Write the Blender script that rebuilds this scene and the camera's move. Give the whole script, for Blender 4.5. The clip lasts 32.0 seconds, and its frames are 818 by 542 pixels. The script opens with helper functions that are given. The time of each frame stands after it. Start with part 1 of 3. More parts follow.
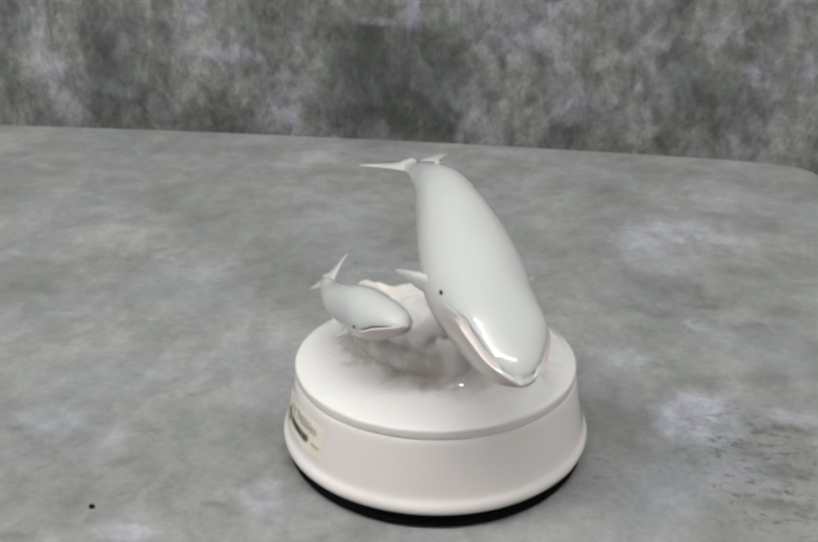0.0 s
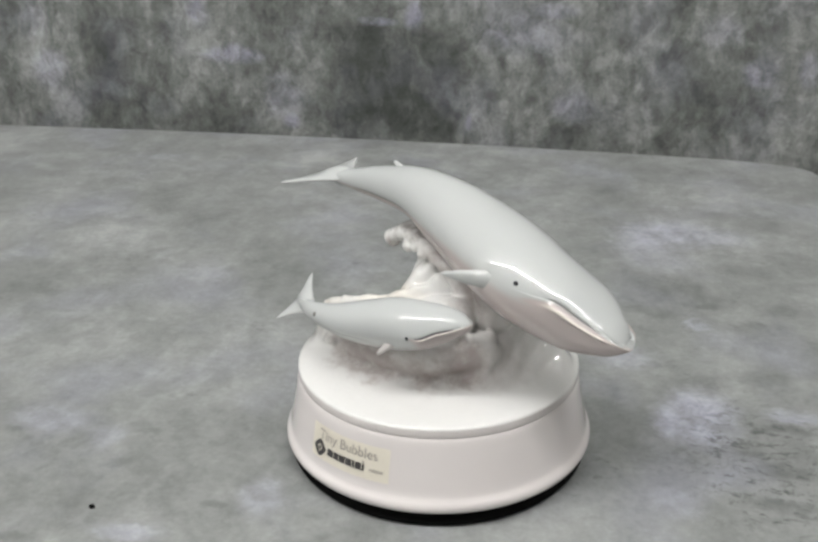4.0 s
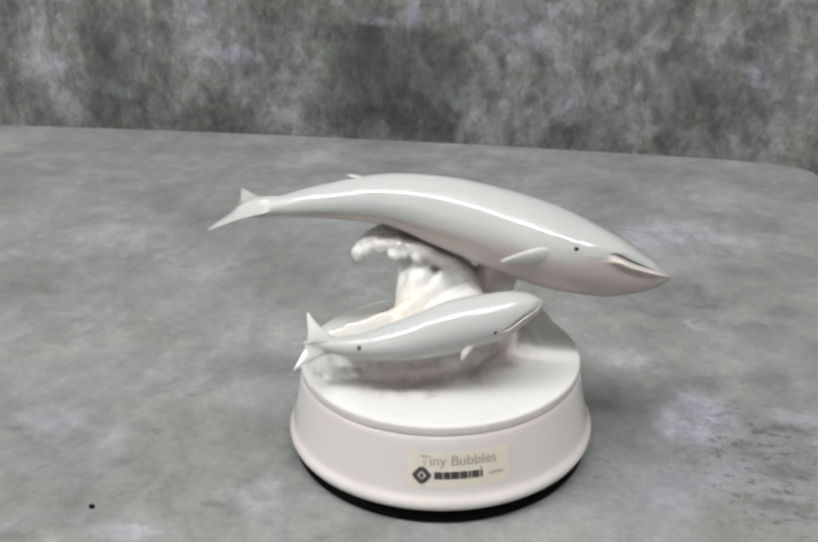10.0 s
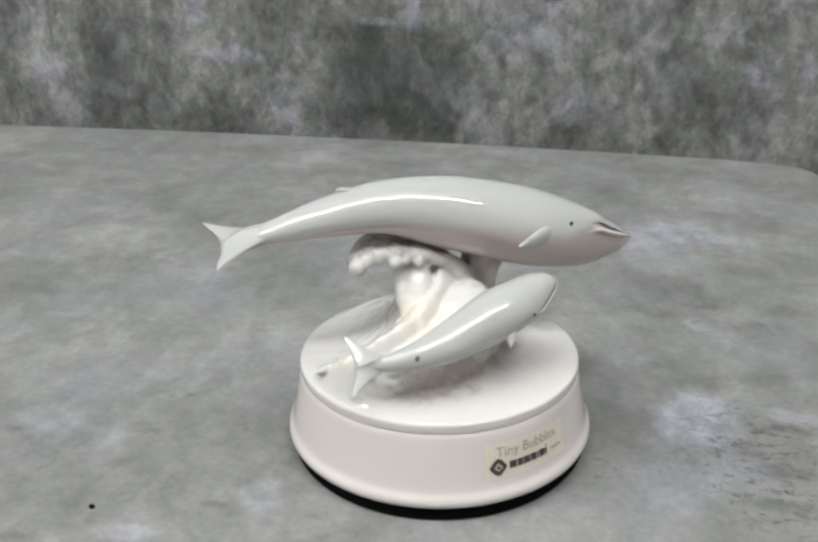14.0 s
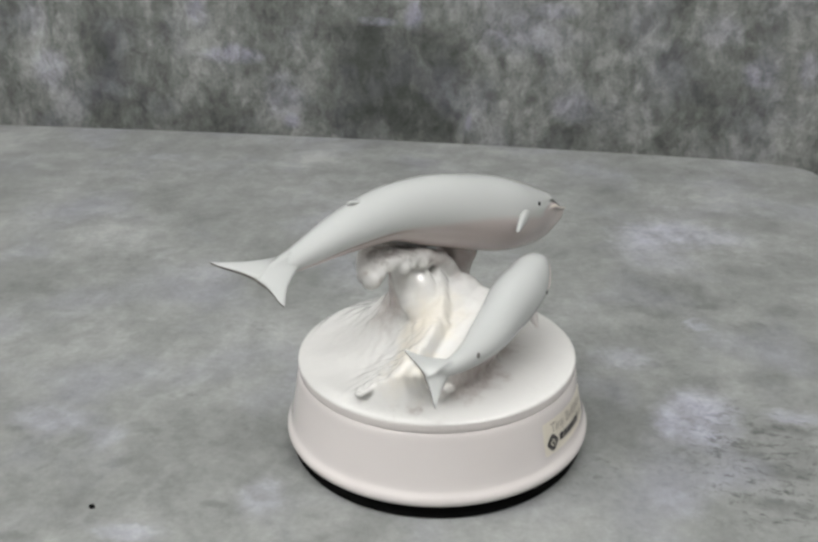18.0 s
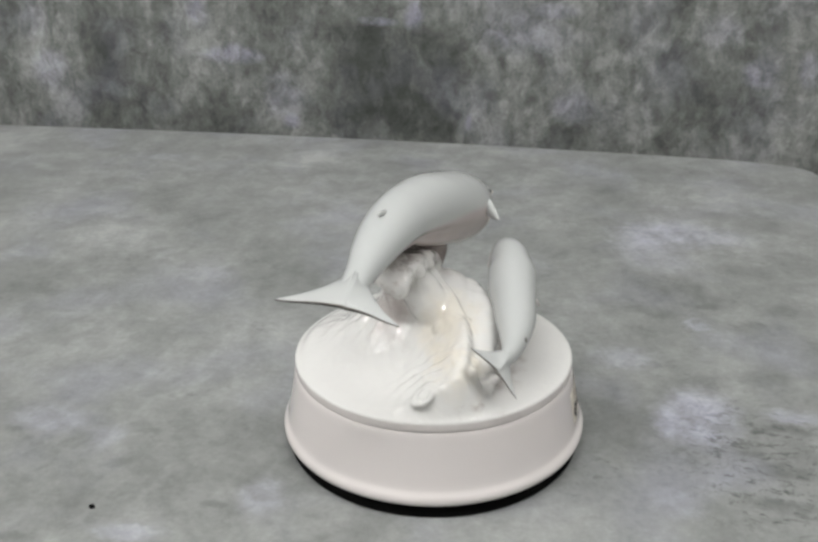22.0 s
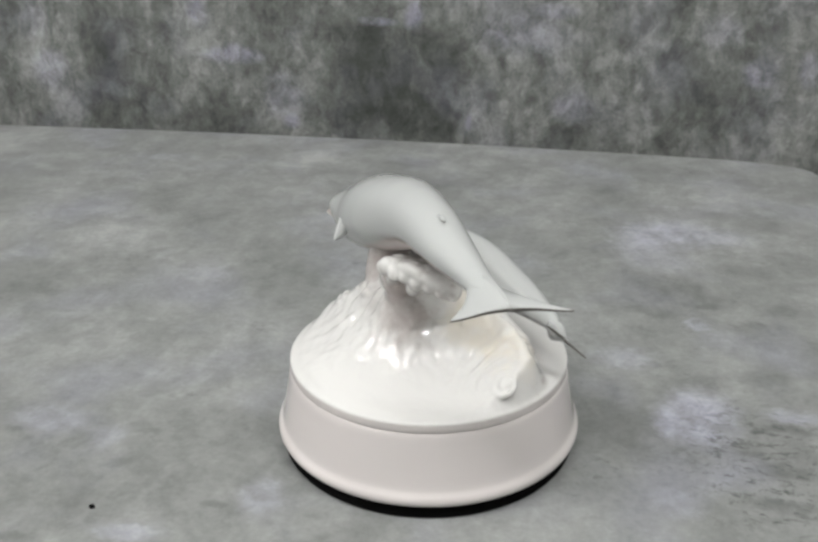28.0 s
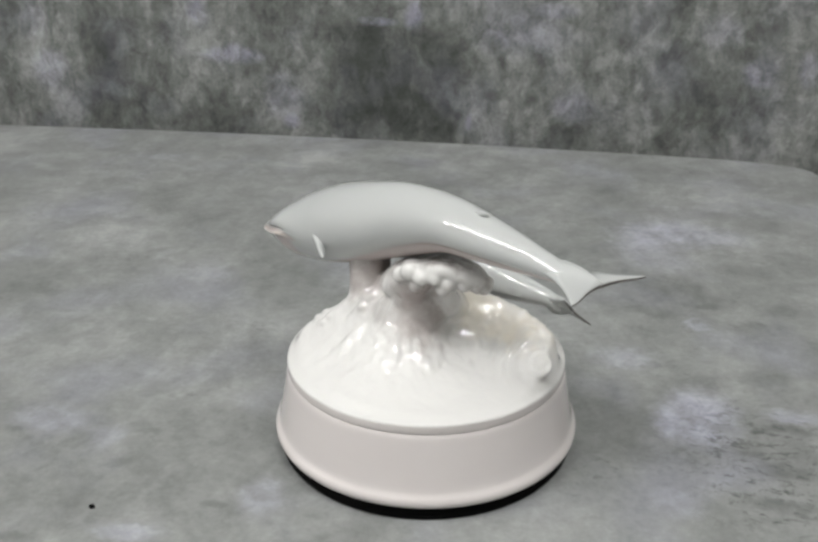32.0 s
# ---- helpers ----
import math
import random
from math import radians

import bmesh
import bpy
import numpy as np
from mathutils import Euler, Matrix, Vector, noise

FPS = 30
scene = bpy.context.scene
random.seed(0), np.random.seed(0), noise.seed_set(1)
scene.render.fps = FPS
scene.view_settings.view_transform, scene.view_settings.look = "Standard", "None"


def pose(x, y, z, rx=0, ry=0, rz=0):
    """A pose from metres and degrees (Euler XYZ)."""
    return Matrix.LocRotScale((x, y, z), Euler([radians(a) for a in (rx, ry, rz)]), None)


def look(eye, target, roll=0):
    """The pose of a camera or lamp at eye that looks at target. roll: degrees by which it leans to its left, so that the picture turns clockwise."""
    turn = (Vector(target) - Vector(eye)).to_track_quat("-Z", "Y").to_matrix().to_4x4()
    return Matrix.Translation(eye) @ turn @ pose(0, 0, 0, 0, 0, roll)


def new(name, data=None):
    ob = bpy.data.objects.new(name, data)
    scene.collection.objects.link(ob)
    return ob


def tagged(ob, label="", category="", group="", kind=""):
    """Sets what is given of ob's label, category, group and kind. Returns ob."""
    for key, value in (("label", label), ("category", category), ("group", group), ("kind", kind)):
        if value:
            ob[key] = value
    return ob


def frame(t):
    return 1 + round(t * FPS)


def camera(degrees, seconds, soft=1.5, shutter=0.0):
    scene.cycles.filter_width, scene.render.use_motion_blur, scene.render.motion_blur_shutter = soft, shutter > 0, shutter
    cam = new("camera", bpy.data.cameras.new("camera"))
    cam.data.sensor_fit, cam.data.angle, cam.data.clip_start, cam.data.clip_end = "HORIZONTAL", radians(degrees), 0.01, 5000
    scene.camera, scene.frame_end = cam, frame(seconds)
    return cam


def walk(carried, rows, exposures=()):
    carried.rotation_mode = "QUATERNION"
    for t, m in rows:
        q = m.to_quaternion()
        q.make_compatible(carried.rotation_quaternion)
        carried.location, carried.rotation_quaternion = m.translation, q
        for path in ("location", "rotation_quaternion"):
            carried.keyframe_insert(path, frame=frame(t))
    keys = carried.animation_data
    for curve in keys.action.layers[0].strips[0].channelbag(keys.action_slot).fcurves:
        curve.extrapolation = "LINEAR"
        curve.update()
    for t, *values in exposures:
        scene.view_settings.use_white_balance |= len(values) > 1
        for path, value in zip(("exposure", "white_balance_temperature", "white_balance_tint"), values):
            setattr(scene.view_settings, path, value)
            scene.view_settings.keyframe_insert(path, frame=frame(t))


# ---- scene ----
# The camera stands still on a small stand before the table.
cam = camera(46.24, 32.0, 2.9)
EYE = pose(0.0, -0.29837, 0.19394, 0, 0, 1.5328) @ pose(0, 0, 0, 66.572) @ pose(0, 0, 0, 0, 0, -0.3956)
walk(cam, [(0, EYE), (32, EYE)], [(0, -0.08), (6, 0.0), (10, 0.0), (19, -0.06), (25, -0.08), (28, -0.08), (30, -0.10), (31, -0.09), (32, -0.16)])

# ---- world and lights ----
ROOM = pose(0, 0, 0, 0, 0, -10.46)          # table and walls stand at this turn to the camera

world = bpy.data.worlds.new("world")
scene.world = world
world.use_nodes = True
world.node_tree.nodes["Background"].inputs["Color"].default_value = (0.9, 0.95, 1.0, 1)
world.node_tree.nodes["Background"].inputs["Strength"].default_value = 0.2

lamp = bpy.data.lights.new("ceiling_tube_light", "AREA")
lamp.shape, lamp.size, lamp.size_y, lamp.energy = "RECTANGLE", 2.7, 0.036, 24
lamp.color = (1.0, 0.99, 0.98)
lamp_ob = new("ceiling_tube_light", lamp)
lamp_ob.matrix_world = look((-0.44, -0.48, 1.28), (-0.44, 0.0, 0.05)) @ pose(0, 0, 0, 0, 0, -3)
# added fill lamps: one behind the camera, one under the ceiling shining up
front_fill = bpy.data.lights.new("front_fill_light", "AREA")
front_fill.shape, front_fill.size, front_fill.size_y, front_fill.energy, front_fill.color = "RECTANGLE", 2.2, 1.3, 3.5, (0.95, 0.98, 1.0)
front_fill_ob = new("front_fill_light", front_fill)
front_fill_ob.matrix_world = look((-0.9, -1.90, 0.85), (0.0, 0.0, 0.1))
tagged(front_fill_ob, "wide soft fill lamp added behind the camera", "light")
# fill added at the tube's height, bounced off the ceiling for soft light
up_fill = bpy.data.lights.new("ceiling_fill_light", "AREA")
up_fill.shape, up_fill.size, up_fill.size_y, up_fill.energy, up_fill.color = "RECTANGLE", 2.7, 0.10, 31, (0.99, 0.99, 1.0)
up_fill_ob = new("ceiling_fill_light", up_fill)
up_fill_ob.matrix_world = pose(-0.44, -0.48, 1.30, 180, 0, -3)
tagged(up_fill_ob, "added upward fill lamp that brightens the ceiling", "light")
tagged(lamp_ob, "long white ceiling tube light over the table", "light")

# ---- materials ----


class Nodes:
    """Short hand for node trees."""

    def __init__(self, name):
        self.mat = bpy.data.materials.new(name)
        self.mat.use_nodes = True
        self.tree = self.mat.node_tree
        self.bsdf = self.tree.nodes["Principled BSDF"]

    def put(self, socket, value):
        if isinstance(value, tuple) and socket.type == "RGBA" and len(value) == 3:
            value = (*value, 1)
        if isinstance(value, bpy.types.NodeSocket):
            self.tree.links.new(value, socket)
        else:
            socket.default_value = value

    def node(self, kind, out=0, settings=(), **inputs):
        n = self.tree.nodes.new(kind)
        for key, value in settings:
            if key == "operation":
                n.operation = value
            elif key == "use_clamp":
                n.use_clamp = value
            elif key == "interpolation_type":
                n.interpolation_type = value
            elif key == "attribute_name":
                n.attribute_name = value
        for key, value in inputs.items():
            key = key[1:] if key[0] == "_" else key
            self.put(n.inputs[int(key)] if key.isdigit() else n.inputs[key.replace("_", " ")], value)
        return n.outputs[out]

    def math(self, op, a, b=0.0, clamp=False):
        return self.node("ShaderNodeMath", 0, (("operation", op), ("use_clamp", clamp)), _0=a, _1=b)

    def vec(self, op, a, b=(0, 0, 0)):
        return self.node("ShaderNodeVectorMath", 1 if op == "LENGTH" else 0, (("operation", op),), _0=a, _1=b)

    def noise(self, where, scale, detail=4.0, rough=0.55, out=0):
        return self.node("ShaderNodeTexNoise", out, (), Vector=where, Scale=scale, Detail=detail, Roughness=rough)

    def ramp(self, value, stops):
        n = self.tree.nodes.new("ShaderNodeValToRGB")
        while len(n.color_ramp.elements) < len(stops):
            n.color_ramp.elements.new(0.5)
        for e, (at, col) in zip(n.color_ramp.elements, stops):
            e.position, e.color = at, (*col, 1)
        self.put(n.inputs[0], value)
        return n.outputs[0]

    def mix(self, fac, a, b):
        n = self.tree.nodes.new("ShaderNodeMix")
        n.data_type = "RGBA"
        self.put(n.inputs[0], fac), self.put(n.inputs[6], a), self.put(n.inputs[7], b)
        return n.outputs[2]

    def place(self):
        return self.node("ShaderNodeTexCoord", 3)

    def spot(self, where, centre, size, soft=0.25):
        """1 inside a stain of that size, fading to 0 at its edge."""
        d = self.vec("LENGTH", self.vec("DIVIDE", self.vec("SUBTRACT", where, centre), size))
        return self.node("ShaderNodeMapRange", 0, (("interpolation_type", "SMOOTHSTEP"),), Value=d, From_Min=soft, From_Max=1.35, To_Min=1.0, To_Max=0.0)

    def bump(self, height, strength, distance):
        self.put(self.bsdf.inputs["Normal"], self.node("ShaderNodeBump", 0, (), Strength=strength, Distance=distance, Height=height))

    def done(self, color, roughness, **more):
        self.put(self.bsdf.inputs["Base Color"], color)
        self.put(self.bsdf.inputs["Roughness"], roughness)
        for key, value in more.items():
            self.put(self.bsdf.inputs[key.replace("_", " ")], value)
        return self.mat


# Cloudy stains of the printed boards, and shade painted beside the base: place, half sizes, and light (+) or dark (-)
TABLE_STAINS_AND_SHADE = [
    (0.117, -0.009, 0.050, 0.040, -0.6), (0.096, 0.031, 0.012, 0.017, 1.2), (0.084, 0.024, 0.004, 0.008, 0.8), (0.130, 0.037, 0.009, 0.005, 0.9), (0.101, 0.108, 0.005, 0.005, 0.8),
    (0.069, 0.072, 0.013, 0.008, 0.5), (0.097, 0.222, 0.031, 0.015, 0.9), (0.080, 0.203, 0.017, 0.009, 0.5), (-0.141, -0.018, 0.017, 0.008, 0.55),
    (-0.117, -0.025, 0.006, 0.008, 0.5), (-0.048, -0.049, 0.007, 0.009, 0.7), (-0.084, -0.074, 0.010, 0.004, 0.6), (0.108, -0.002, 0.010, 0.010, 0.4),
    (0.085, -0.024, 0.008, 0.007, 0.35), (0.100, 0.057, 0.005, 0.006, -0.8), (0.081, 0.068, 0.003, 0.003, -0.9), (0.127, 0.113, 0.005, 0.004, -0.9),
    (0.104, 0.130, 0.008, 0.003, -0.8), (0.139, 0.131, 0.009, 0.006, -0.6), (0.127, 0.026, 0.009, 0.003, -1), (0.121, -0.001, 0.010, 0.004, -0.9),
    (0.121, -0.020, 0.010, 0.003, -1), (0.113, 0.009, 0.004, 0.002, -0.8), (0.094, 0.025, 0.002, 0.004, -1), (0.103, 0.023, 0.005, 0.002, -0.9),
    # the first two here paint the base's soft shadow to its right
    (0.065, 0.020, 0.010, 0.022, -0.35), (0.061, -0.020, 0.010, 0.012, -0.35), (-0.102, -0.020, 0.004, 0.002, -0.9), (-0.063, -0.055, 0.004, 0.002, -0.9),
    (-0.117, -0.083, 0.004, 0.002, -0.9), (-0.152, -0.027, 0.003, 0.002, -0.9), (-0.104, -0.039, 0.004, 0.003, -0.6), (-0.149, 0.062, 0.006, 0.006, -0.6),
    (-0.204, 0.086, 0.010, 0.004, -0.5), (-0.146, 0.097, 0.015, 0.008, -0.3), (-0.134, 0.125, 0.010, 0.006, 0.3), (0.126, 0.176, 0.015, 0.006, -0.5),
    (0.072, 0.152, 0.013, 0.006, -0.35), (-0.323, 0.259, 0.021, 0.008, -0.4), (-0.245, 0.311, 0.018, 0.007, 0.35), (-0.235, 0.184, 0.018, 0.006, -0.35),
    (0.127, 0.068, 0.008, 0.005, -0.5)]
WALL_STAINS = [
    (-0.233, 0.054, 0.020, 0.006, 1.2), (-0.259, 0.086, 0.008, 0.009, 1), (-0.391, 0.036, 0.014, 0.014, 0.7), (-0.371, 0.049, 0.005, 0.003, -0.9),
    (-0.386, 0.077, 0.002, 0.018, -0.9), (-0.335, 0.036, 0.023, 0.040, -0.45), (-0.293, 0.044, 0.004, 0.003, -0.7), (-0.249, 0.004, 0.011, 0.005, -0.9),
    (-0.127, 0.041, 0.032, 0.044, -0.4), (-0.117, 0.082, 0.012, 0.003, 1.1), (-0.188, 0.003, 0.006, 0.005, 0.8), (-0.194, 0.024, 0.014, 0.015, 0.55),
    (-0.116, 0.026, 0.012, 0.016, -0.5), (-0.131, 0.074, 0.018, 0.010, -0.4), (-0.090, 0.086, 0.006, 0.010, 1.1), (-0.073, 0.059, 0.015, 0.018, -0.7),
    (-0.014, 0.075, 0.028, 0.013, 0.55), (-0.025, 0.055, 0.003, 0.005, -0.8), (-0.030, 0.031, 0.007, 0.004, -0.8), (-0.047, 0.009, 0.002, 0.005, 1),
    (-0.056, 0.015, 0.003, 0.004, -0.9), (0.028, 0.023, 0.013, 0.011, 0.6), (0.099, 0.070, 0.004, 0.008, -0.9), (0.089, 0.059, 0.004, 0.007, -0.9),
    (0.078, 0.048, 0.003, 0.005, -0.8), (0.114, 0.045, 0.016, 0.019, -0.5), (0.069, 0.047, 0.002, 0.013, -0.8), (0.127, 0.081, 0.013, 0.010, 0.35),
    (0.156, 0.053, 0.010, 0.009, 0.8), (0.188, 0.056, 0.006, 0.011, 0.7), (0.035, 0.057, 0.009, 0.011, -0.3), (0.011, 0.093, 0.015, 0.005, 0.7),
    (-0.151, 0.085, 0.010, 0.008, -0.3), (-0.295, 0.070, 0.015, 0.008, -0.45), (-0.402, 0.075, 0.014, 0.012, 0.35), (0.062, 0.079, 0.008, 0.009, -0.4),
    (-0.433, 0.010, 0.009, 0.011, -0.5)]


WALL_PANELS = [(-0.126, 0.038, 0.035, 0.044, -0.12), (-0.335, 0.034, 0.025, 0.046, -0.12), (-0.412, 0.049, 0.052, 0.065, 0.06), (-0.074, 0.036, 0.018, 0.040, -0.07), (0.119, 0.031, 0.034, 0.036, -0.06), (-0.220, 0.049, 0.051, 0.061, 0.05)]


def cloudy_board(name, stains, upright, dark, mid, light, tint, rough, contrast, cracks):
    """Printed concrete look: clouds at four scales, stains with frayed edges, bluish light patches, fine cracks."""
    n = Nodes(name)
    at = n.place()

    def shifted(where, scale, amount):
        w = n.vec("SUBTRACT", n.noise(where, scale, 4, 0.6, 1), (0.5, 0.5, 0.5))
        return n.vec("ADD", where, n.node("ShaderNodeVectorMath", 0, (("operation", "SCALE"),), _0=w, Scale=amount))

    warped = shifted(shifted(at, 26, 0.018), 110, 0.003)
    streak = n.vec("MULTIPLY", warped, (1.2, 1, 0.85) if upright else (1.0, 0.85, 1))
    big = n.noise(warped, 11, 3, 0.5)
    mid_noise = n.noise(streak, 30, 5, 0.62)
    small = n.noise(streak, 105, 4, 0.6)
    fine = n.noise(at, 420, 4, 0.7)
    value = n.math("ADD", n.math("ADD", n.math("MULTIPLY", big, 0.34), n.math("MULTIPLY", mid_noise, 0.42)), n.math("ADD", n.math("MULTIPLY", small, 0.17), n.math("MULTIPLY", fine, 0.07)))
    value = n.math("ADD", n.math("MULTIPLY", n.math("SUBTRACT", value, 0.5), contrast), 0.5)
    patchy = n.node("ShaderNodeMapRange", 0, (), Value=n.math("ADD", n.math("MULTIPLY", mid_noise, 0.5), n.math("MULTIPLY", small, 0.5)), From_Min=0.38, From_Max=0.60)
    blue = 0.0
    ragged = shifted(shifted(at, 34, 0.010), 150, 0.0045 if upright else 0.009)
    for u, v, su, sv, amount in stains:
        m = n.spot(ragged, (u, 0, v) if upright else (u, v, 0), (su * 1.2, 1e3, sv * 1.2) if upright else (su * 1.2, sv * 1.2, 1e3), 0.35)
        grain = n.math("MULTIPLY", m, n.math("ADD", n.math("MULTIPLY", patchy, abs(amount) * 0.95), abs(amount) * 0.16))
        value = n.math("ADD", value, n.math("MULTIPLY", grain, 0.22 if amount > 0 else (-0.34 if upright else -0.28)))
        if amount > 0:
            blue = n.math("ADD", grain, blue, True)
    if upright:                                    # darker and lighter panels of the print, with ragged borders
        for u, v, su, sv, amount in WALL_PANELS:
            off = n.vec("ABSOLUTE", n.vec("DIVIDE", n.vec("SUBTRACT", ragged, (u, 0, v)), (su, 1e3, sv)))
            xyz = n.tree.nodes.new("ShaderNodeSeparateXYZ")
            n.put(xyz.inputs[0], off)
            side = n.math("MAXIMUM", xyz.outputs[0], xyz.outputs[2])
            m = n.node("ShaderNodeMapRange", 0, (("interpolation_type", "SMOOTHSTEP"),), Value=side, From_Min=0.82, From_Max=1.08, To_Min=1.0, To_Max=0.0)
            value = n.math("ADD", value, n.math("MULTIPLY", m, amount))
    tone = n.noise(warped, 17, 3, 0.5)
    base = n.ramp(value, ((0.10, dark), (0.5, mid), (0.90, light)))
    base = n.mix(n.node("ShaderNodeMapRange", 0, (), Value=tone, From_Min=0.50, From_Max=0.72, To_Max=0.45), base, n.mix(0.5, base, tint))
    color = n.mix(n.math("MULTIPLY", blue, 0.75 if upright else 0.55), base, tint)
    line = n.node("ShaderNodeMapRange", 0, (), Value=n.math("ABSOLUTE", n.math("SUBTRACT", n.noise(streak, 38, 3, 0.55), 0.5)), From_Min=0.0, From_Max=0.016, To_Min=1.0, To_Max=0.0)
    where = n.node("ShaderNodeMapRange", 0, (), Value=n.noise(at, 15, 2), From_Min=0.5, From_Max=0.62, To_Max=0.5)
    if not upright:
        where = n.math("ADD", n.math("MULTIPLY", where, 0.4), n.spot(at, (0.108, 0.02, 0), (0.045, 0.05, 1e3), 0.2), True)
    color = n.mix(n.math("MULTIPLY", n.math("MULTIPLY", line, where), cracks), color, (dark[0] * 0.7, dark[1] * 0.7, dark[2] * 0.7, 1))
    mottle = n.node("ShaderNodeMapRange", 0, (), Value=n.noise(shifted(streak, 45, 0.010), 85, 5, 0.66), From_Min=0.36, From_Max=0.64, To_Min=0.68 if upright else 0.91, To_Max=1.30 if upright else 1.09)
    color = n.node("ShaderNodeVectorMath", 0, (("operation", "SCALE"),), _0=color, Scale=mottle)
    grit = n.node("ShaderNodeMapRange", 0, (), Value=n.noise(at, 300, 5, 0.75), From_Min=0.3, From_Max=0.7, To_Min=0.86, To_Max=1.14)
    color = n.node("ShaderNodeVectorMath", 0, (("operation", "SCALE"),), _0=color, Scale=grit)
    if not upright:                                # scratched dark flecks of the worn print
        drawn = n.vec("MULTIPLY", shifted(at, 60, 0.012), (0.75, 1.4, 1))
        fleck = n.node("ShaderNodeMapRange", 0, (), Value=n.noise(drawn, 190, 5, 0.74), From_Min=0.535, From_Max=0.61)
        spread = n.math("ADD", n.spot(warped, (0.116, 0.004, 0), (0.036, 0.046, 1e3), 0.1), n.node("ShaderNodeMapRange", 0, (), Value=n.noise(at, 24, 3), From_Min=0.58, From_Max=0.70, To_Max=0.45), True)
        color = n.mix(n.math("MULTIPLY", n.math("MULTIPLY", fleck, spread), 0.8), color, (dark[0] * 0.5, dark[1] * 0.5, dark[2] * 0.5, 1))
    n.bump(n.math("ADD", fine, n.math("MULTIPLY", small, 0.5)), 0.25, 0.0006)
    return n.done(color, rough)


TABLE = cloudy_board("grey_concrete_print", TABLE_STAINS_AND_SHADE, False, (0.088, 0.092, 0.09), (0.219, 0.227, 0.222), (0.385, 0.395, 0.39), (0.37, 0.375, 0.475), 0.5, 1.75, 0.22)
WALL = cloudy_board("dark_plaster_print", WALL_STAINS, True, (0.052, 0.058, 0.053), (0.143, 0.152, 0.144), (0.28, 0.29, 0.282), (0.27, 0.27, 0.345), 0.75, 3.3, 0.25)


def plain(name, color, rough, grain=300.0, spread=0.08, **more):
    n = Nodes(name)
    v = n.noise(n.place(), grain, 3)
    dull = tuple(c * (1 - spread) for c in color)
    n.bump(v, 0.08, 0.0004)
    return n.done(n.mix(v, (*dull, 1), (*color, 1)), rough, **more)


ROOM_PAINT = plain("matt_white_wall_paint", (0.74, 0.73, 0.70), 0.8, 20)
FLOOR_MAT = plain("grey_floor", (0.30, 0.29, 0.28), 0.6, 8)
WOOD = plain("dark_table_leg_paint", (0.10, 0.09, 0.08), 0.5, 60)
FOOT = plain("black_felt_foot", (0.005, 0.005, 0.005), 0.95, 900, IOR=1.12)
EYE_INK = plain("dark_glaze_dot", (0.03, 0.03, 0.035), 0.2, 900)
GREY_LINE = plain("dark_grey_edge_and_spot", (0.11, 0.10, 0.09), 0.35, 500)
STICKER = plain("cream_paper_sticker", (0.68, 0.64, 0.55), 0.45, 700)
INK_BROWN = plain("brown_grey_print", (0.30, 0.275, 0.245), 0.6, 700)
INK_BLACK = plain("black_print", (0.05, 0.047, 0.047), 0.5, 700)
INK_PALE = plain("pale_grey_print", (0.42, 0.39, 0.34), 0.6, 700)


def porcelain(name, color_of, ripple=0.0, rough=0.004, ior=1.64, waves=0.09):
    """Glossy glaze with faint unevenness of colour and surface."""
    n = Nodes(name)
    at = n.place()
    color = color_of(n, at)
    cloud = n.noise(at, 60, 3)
    color = n.mix(n.math("MULTIPLY", cloud, 0.10), color, (0.55, 0.52, 0.505, 1))
    relief = n.noise(at, 60, 2)
    if ripple:
        relief = n.math("ADD", relief, n.math("MULTIPLY", n.noise(at, 210, 2), 0.6))
    n.bump(relief, waves, 0.0005 + ripple)
    return n.done(color, n.math("ADD", n.math("MULTIPLY", n.noise(at, 400, 3), 0.012), rough), IOR=ior)


def whale_color(n, at):
    """Grey back, pinkish belly, cream lip, as airbrushed under the glaze."""
    paint = n.node("ShaderNodeAttribute", 2, (("attribute_name", "paint"),))
    paint = n.math("ADD", paint, n.math("MULTIPLY", n.math("SUBTRACT", n.noise(at, 70, 4), 0.5), 0.10))
    return n.ramp(paint, ((0.0, (0.45, 0.468, 0.463)), (0.25, (0.452, 0.464, 0.456)), (0.45, (0.45, 0.40, 0.385)), (0.65, (0.48, 0.42, 0.405)), (0.82, (0.57, 0.52, 0.49)), (1.0, (0.80, 0.75, 0.67))))


def base_color(n, at):
    return n.mix(n.noise(at, 28, 3), (0.655, 0.626, 0.615, 1), (0.64, 0.598, 0.586, 1))


